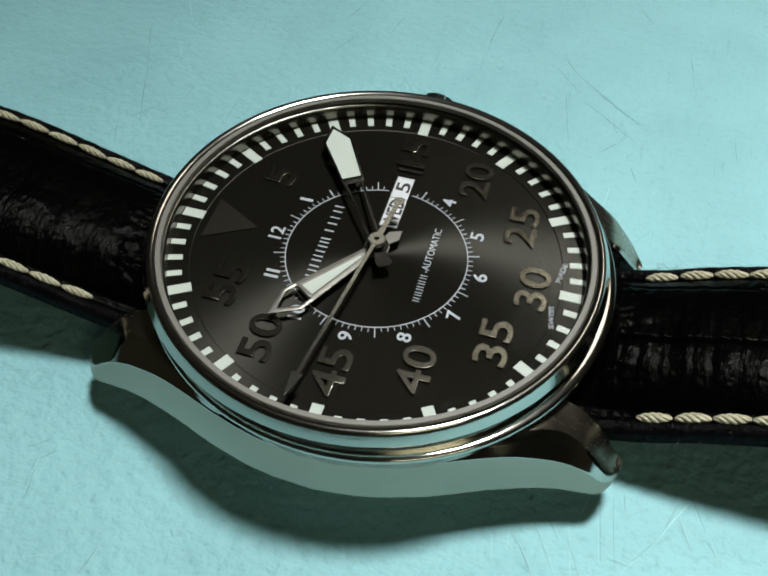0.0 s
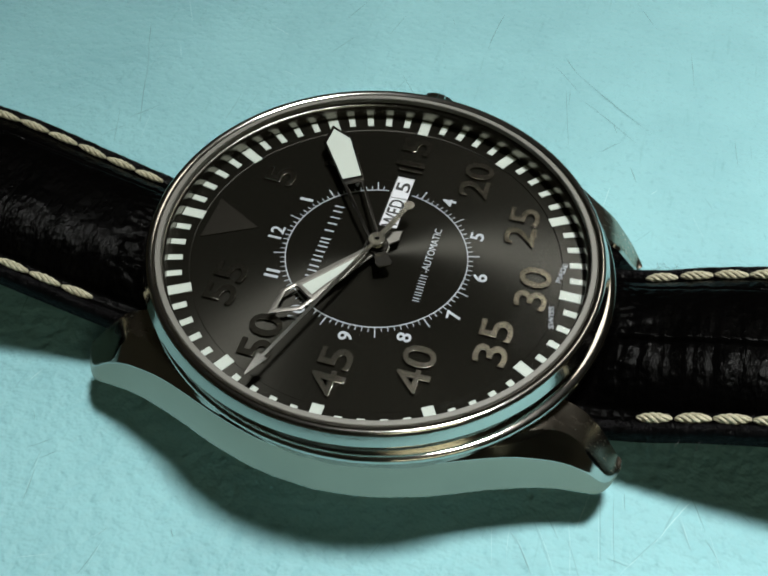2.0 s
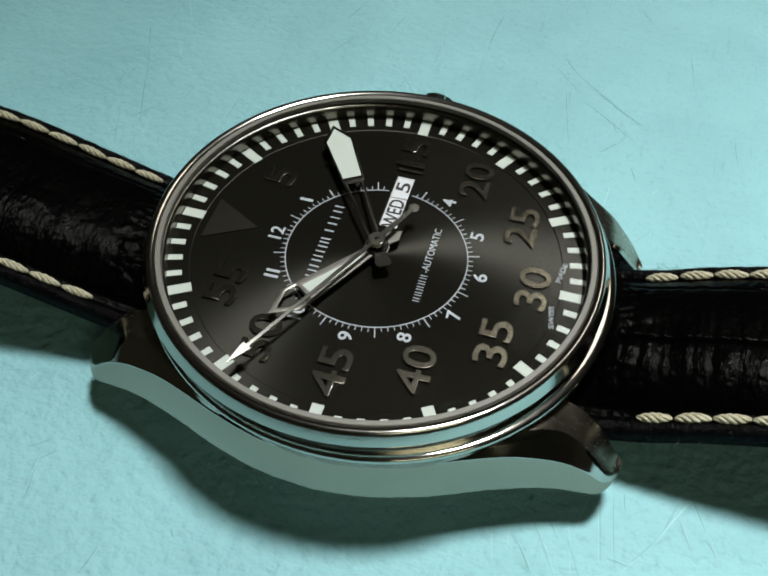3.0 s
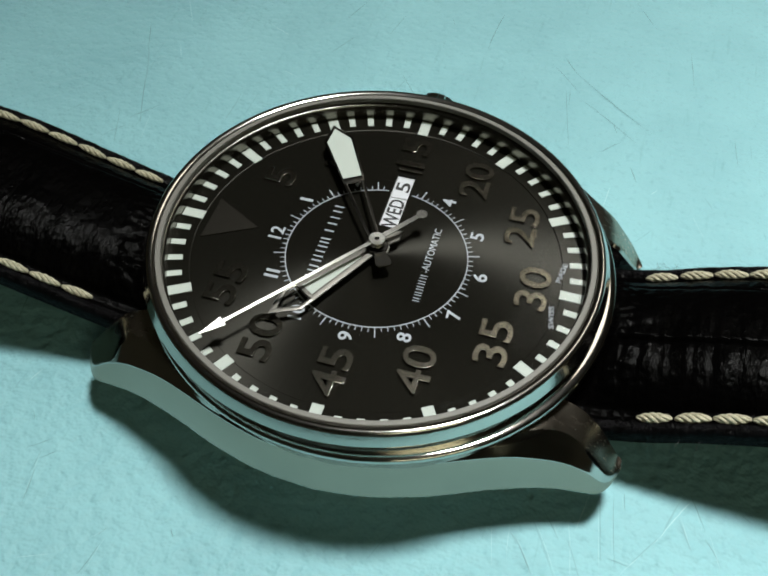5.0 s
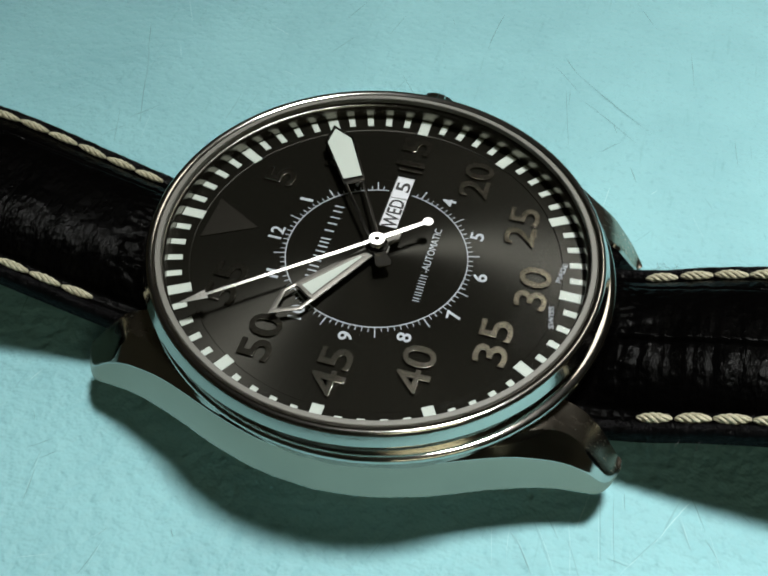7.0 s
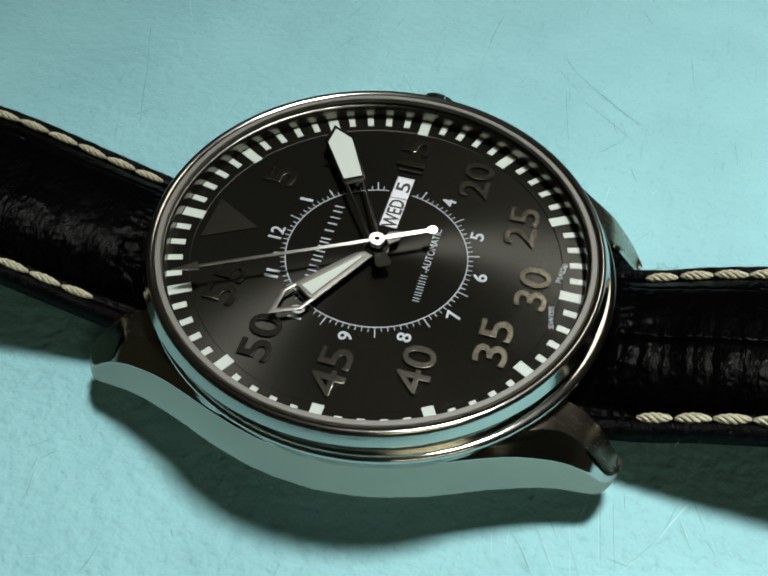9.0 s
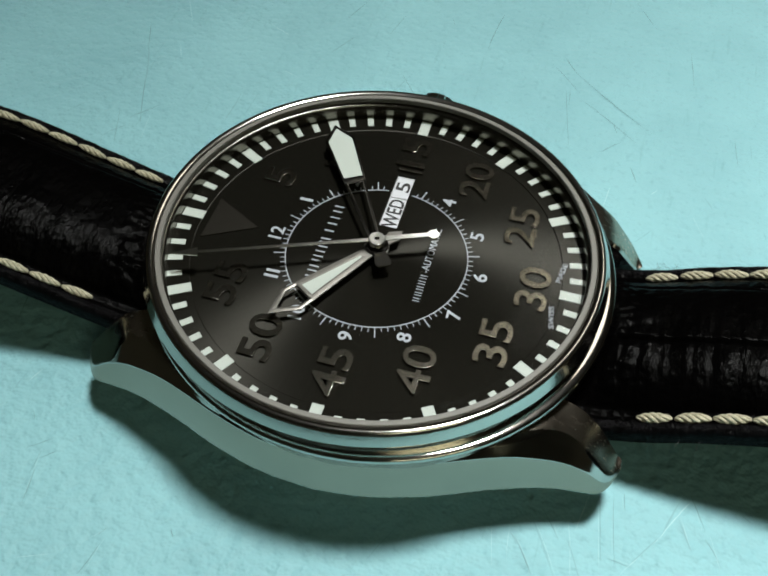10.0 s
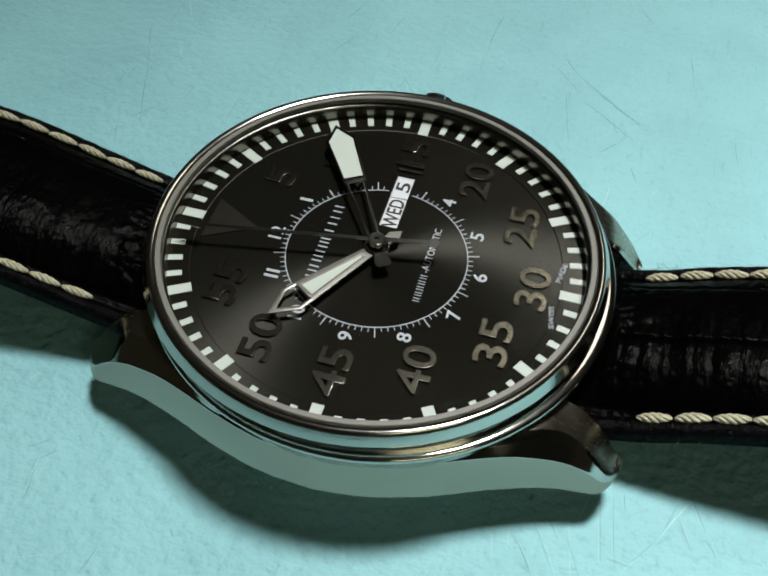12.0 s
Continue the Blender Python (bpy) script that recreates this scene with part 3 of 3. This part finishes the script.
def ridge_noise(x, y, z, sharp):
    """Thin lines where a noise crosses zero."""
    return math.exp(-(noise.noise(Vector((x, y, z))) / sharp) ** 2)


def build_strap(sign, top):
    bm = bmesh.new()
    xs = [17.0 + 75.0 * (k / 230) ** 1.45 for k in range(231)]
    ys = [-HALF + 2 * HALF * k / 120 for k in range(121)]
    rows = []
    for x in xs:
        e = curve_at(top, x)
        ring = []
        for y in ys:
            fall = 0.35 * max(0.0, (abs(y) - HALF + 0.55) / 0.55) ** 2
            ripple = 0.10 * noise.noise(Vector((x * 0.55, y * 0.22, 3.0 * sign))) + 0.05 * noise.noise(Vector((x * 1.7, y * 0.6, 9.0)))
            groove = -0.28 * math.exp(-((y + 1.3) / 0.16) ** 2) * (sign > 0) - 0.14 * math.exp(-((y - 4.7) / 0.14) ** 2)
            # cracks across the padding, and tight folds where it bends down to the case
            crack = (-0.11 * ridge_noise(x * 0.62, y * 0.10, 5.0 + sign, 0.07) - 0.05 * ridge_noise(x * 1.5, y * 0.22, 7.0 - sign, 0.09)) * (1.0 if sign > 0 else 0.35)
            near = math.exp(-((x - 19.2) / 2.2) ** 2) * (1.4 if sign < 0 else 1.0)
            fold = 0.22 * near * noise.noise(Vector((x * 0.8, y * 1.5, 2.0))) - 0.10 * near * ridge_noise(x * 0.5, y * 1.0, 1.0, 0.12)
            inner = min(1.0, hump(x, y))
            seam = -0.14 * math.exp(-((abs(y) - HALF + 1.25) / 0.35) ** 2)
            rim = min(1.0, max(0.0, (abs(y) - HALF + 0.9) / 0.3))
            fray = (0.07 * noise.noise(Vector((x * 2.4, y * 2.4, 4.0))) + 0.05 * noise.noise(Vector((x * 6.0, y * 5.0, 8.0)))) * rim
            crumple = 0.5 * math.exp(-((x - 21.6) / 1.2) ** 2 - ((y + HALF - 0.6) / 1.1) ** 2) * noise.noise(Vector((x * 2.2, y * 2.2, 6.0))) * (sign > 0)
            ring.append(bm.verts.new((sign * x, y, e - fall + hump(x, y) + (ripple + groove + crack + fold) * inner + seam + fray + crumple)))
        for y, z in ((HALF + 0.04, -0.9), (HALF - 0.05, -1.7), (HALF * 0.5, -1.75), (0, -1.75), (-HALF * 0.5, -1.75), (-HALF + 0.05, -1.7), (-HALF - 0.04, -0.9)):
            wob = 0.08 * noise.noise(Vector((x * 3.0, y, 5.0))) if z > -1.0 else 0.0
            ring.append(bm.verts.new((sign * x, y + wob, e + z)))
        rows.append(ring)
    n = len(rows[0])
    for a, b in zip(rows, rows[1:]):
        for i in range(n):
            j = (i + 1) % n
            f = bm.faces.new((a[i], b[i], b[j], a[j]))
            f.material_index = 1 if i < 6 or i >= 114 else 0
    bm.faces.new(rows[0])
    bm.faces.new(rows[-1][::-1])
    moved(bm, 0, 0, 0, CASE_TURN)
    return part("strap", bm, [M_LEATHER, M_EDGE], watch, "black padded leather strap with cream stitching", 60)


def stitch_mesh():
    """Four strands twisted into one thick stitch, along x."""
    bm = bmesh.new()
    length, steps, sides = 2.72, 28, 8
    for strand in range(4):
        rings = []
        for k in range(steps + 1):
            t = k / steps
            swell = math.sin(math.pi * (0.03 + 0.94 * t)) ** 0.6
            a = 2 * math.pi * 1.15 * t + math.pi / 2 * strand
            cy, cz = 0.25 * swell * math.cos(a), 0.21 * swell * math.sin(a) - 0.22 * (2 * t - 1) ** 4
            r = 0.03 + 0.19 * swell
            rings.append([bm.verts.new((length * (t - 0.5), cy + r * math.cos(2 * math.pi * i / sides), cz + r * math.sin(2 * math.pi * i / sides))) for i in range(sides)])
        for a, b in zip(rings, rings[1:]):
            for i in range(sides):
                bm.faces.new((a[i], a[(i + 1) % sides], b[(i + 1) % sides], b[i]))
        bm.faces.new(rings[0])
        bm.faces.new(rings[-1])
    for v in bm.verts:
        v.co *= U
    return finish("stitch", bm, M_THREAD, 60)


STITCH = stitch_mesh()
for sign, top, first in ((-1, TOP_WEST, 24.0), (1, TOP_EAST, 23.9)):
    strap = east_strap = build_strap(sign, top)
    for side in (-1, 1):
        for k in range(18):
            x = first + 2.66 * k - (0.3 if side > 0 else 0.0)
            z = curve_at(top, x)
            slope = curve_at(top, x + 0.5) - curve_at(top, x - 0.5)
            ob = new("stitch", STITCH)
            ob.parent = strap
            ob.matrix_basis = (Matrix.Rotation(CASE_TURN, 4, "Z") @ Matrix.Translation((sign * x * U, side * (HALF - 1.25) * U, (z + 0.05 + DIAL) * U))
                               @ Matrix.Rotation(-sign * math.atan(slope), 4, "Y") @ Matrix.Rotation(random.uniform(-0.05, 0.05), 4, "Z")
                               @ Matrix.Rotation(random.uniform(0, 0.8), 4, "X") @ Matrix.Diagonal((1, 0.8, 0.85, 1) if sign < 0 else (1, 0.95, 0.95, 1)))

def build_fibre(strap, x, y, z, length, turn, rise):
    """One loose hair of the strap's cut edge."""
    bm = bmesh.new()
    rings = []
    curl = random.uniform(-0.9, 0.9)
    px, py, pz, a = x, y, z, turn
    for k in range(8):
        r = 0.016 * (1 - 0.09 * k)
        rings.append([bm.verts.new((px + r * math.cos(2.1 * i) * math.sin(a), py - r * math.cos(2.1 * i) * math.cos(a), pz + r * math.sin(2.1 * i))) for i in range(3)])
        px, py, pz = px + length / 7 * math.cos(a), py + length / 7 * math.sin(a), pz + rise / 7
        a += curl / 7
    for p, q in zip(rings, rings[1:]):
        for i in range(3):
            bm.faces.new((p[i], p[(i + 1) % 3], q[(i + 1) % 3], q[i]))
    moved(bm, 0, 0, 0, CASE_TURN)
    part("loose_fibre", bm, M_FIBRE, strap)


for k in range(9):
    x = 23.5 + 0.62 * k + random.uniform(-0.3, 0.3)
    build_fibre(east_strap, x, -HALF - 0.02, curve_at(TOP_EAST, x) - random.uniform(1.0, 1.7), random.uniform(0.3, 0.9), random.uniform(-2.9, -0.1), random.uniform(-0.3, 0.1))
for k in range(9):
    x = 23.0 + 0.25 * k
    build_fibre(east_strap, x, HALF, curve_at(TOP_EAST, x) - 0.3, random.uniform(0.4, 0.9), random.uniform(0.6, 2.4), random.uniform(0.0, 0.3))

# ---- scratches in the table's paint ----
def build_scratch(x, y, length, turn, width, mat=M_SCRATCH):
    bm = bmesh.new()
    n = 10
    left, right = [], []
    bend, seed = random.uniform(-0.02, 0.02), random.uniform(0, 50)
    for k in range(n + 1):
        t = k / n
        w = width * (0.15 + math.sin(math.pi * t) ** 0.8) * (0.7 + 0.5 * noise.noise(Vector((t * 5, seed, 0))))
        off = bend * length * (2 * t - 1) ** 2 + 0.04 * noise.noise(Vector((t * 7, seed, 4)))
        left.append(bm.verts.new((length * (t - 0.5), off + w / 2, 0)))
        right.append(bm.verts.new((length * (t - 0.5), off - w / 2, 0)))
    for k in range(n):
        bm.faces.new((right[k], right[k + 1], left[k + 1], left[k]))
    bmesh.ops.transform(bm, matrix=Matrix.Translation((x, y, 0.012 + random.uniform(0, 0.03))) @ Matrix.Rotation(turn, 4, "Z"), verts=bm.verts)
    bmesh.ops.scale(bm, vec=(U, U, U), verts=bm.verts)
    put_on_table("scratch", bm, mat)


long_marks = (
        (-37.9, 34.7, 5.8, -1.21, 0.12), (-35.7, 29.3, 7.3, -1.20, 0.30), (-33.8, 23.8, 8.4, -1.22, 0.16), (-34.4, 18.6, 5.2, -1.25, 0.10),
        (11.2, 43.5, 3.3, -0.97, 0.18), (11.0, 41.1, 5.8, -0.86, 0.10), (16.5, 38.2, 12.8, -0.71, 0.13), (16.5, 35.2, 9.0, -0.69, 0.13),
        (18.6, 56.2, 5.8, -1.04, 0.10), (12.1, 34.4, 9.9, -1.39, 0.12), (24.9, 47.0, 7.1, -1.44, 0.10), (1.4, 47.5, 7.4, 1.49, 0.16),
        (30.4, 33.9, 4.3, -1.45, 0.10), (16.0, -16.3, 1.7, -0.79, 0.34), (16.8, -17.4, 2.9, -1.00, 0.16), (18.1, -16.2, 5.0, -1.07, 0.20),
        (18.4, -14.2, 2.6, -0.95, 0.10), (27.3, -11.2, 3.4, 1.25, 0.34), (25.7, -14.3, 3.1, 0.97, 0.28), (28.6, -12.3, 2.9, -1.13, 0.20),
        (29.4, -10.0, 3.2, -1.14, 0.12), (22.1, -13.2, 6.2, -1.43, 0.09), (23.1, -13.1, 6.6, -1.44, 0.09), (23.7, -10.7, 1.5, -1.43, 0.10),
        (-22.6, -20.6, 2.2, -1.52, 0.10), (-22.1, -22.5, 3.5, -1.40, 0.13), (-22.0, -19.7, 1.4, 0.75, 0.12), (-19.2, -23.8, 1.2, 0.14, 0.08),
        (-24.9, -16.6, 1.0, -0.95, 0.10), (-14.7, -24.4, 1.0, -2.05, 0.10), (-14.7, -26.8, 2.7, -1.75, 0.16), (-23.1, -18.9, 2.2, 0.70, 0.10),
        (23.9, -15.9, 1.9, -0.14, 0.14), (30.7, -12.9, 2.1, -0.96, 0.14),
)
worn_marks = (
        (18.3, -16.2, 5.0, -1.07, 0.10), (16.8, -17.2, 3.3, -1.00, 0.08), (27.7, -11.0, 4.5, -2.08, 0.24), (25.4, -14.8, 5.4, -2.17, 0.15),
        (29.4, -10.3, 2.6, -1.26, 0.07), (28.6, -12.0, 3.2, -1.21, 0.10), (22.1, -14.2, 6.6, -1.44, 0.09), (23.1, -13.9, 4.8, -1.45, 0.07),
        (20.1, -15.7, 4.8, -1.40, 0.11), (14.2, -16.9, 3.8, -1.37, 0.07), (15.4, -16.4, 3.5, -1.47, 0.07), (18.5, -13.9, 2.7, -1.11, 0.07),
        (23.6, -10.8, 1.6, -1.35, 0.08), (23.8, -15.7, 2.5, -0.18, 0.08), (30.9, -13.0, 3.0, -1.22, 0.10), (-22.3, -21.7, 5.0, -1.41, 0.09),
        (-19.3, -23.8, 1.3, 0.11, 0.06), (-14.5, -26.5, 3.1, -1.66, 0.10), (-15.1, -24.9, 2.2, -2.27, 0.06),
)
for x, y, length, turn, width in long_marks:
    build_scratch(x, y, length, turn, 0.75 * width if y > 0 else 0.6 * width, M_SCRATCH if width < 0.2 else M_FAINT_SCRATCH)
for x, y, length, turn, width in worn_marks:
    build_scratch(x, y, length, turn, 0.45 * width, M_PALE_SCRATCH)
for k in range(150):
    x, y = random.uniform(-42, 48), random.uniform(-30, 52)
    build_scratch(x, y, random.uniform(0.6, 5.0), random.gauss(1.5, 0.6), random.uniform(0.03, 0.12), random.choice((M_SCRATCH, M_FAINT_SCRATCH, M_FAINT_SCRATCH, M_PALE_SCRATCH)))


# ---- what moves: the three hands ----
def motions():
    walk(cam, [(0.0, EYE), (12.0, EYE)])
    for hand, height, minute, rate in HANDS:
        walk(hand, [(float(t), pose(0, 0, (height + DIAL) * U, 0, 0, 180 - 6 * (minute + rate * t))) for t in range(13)])


motions()
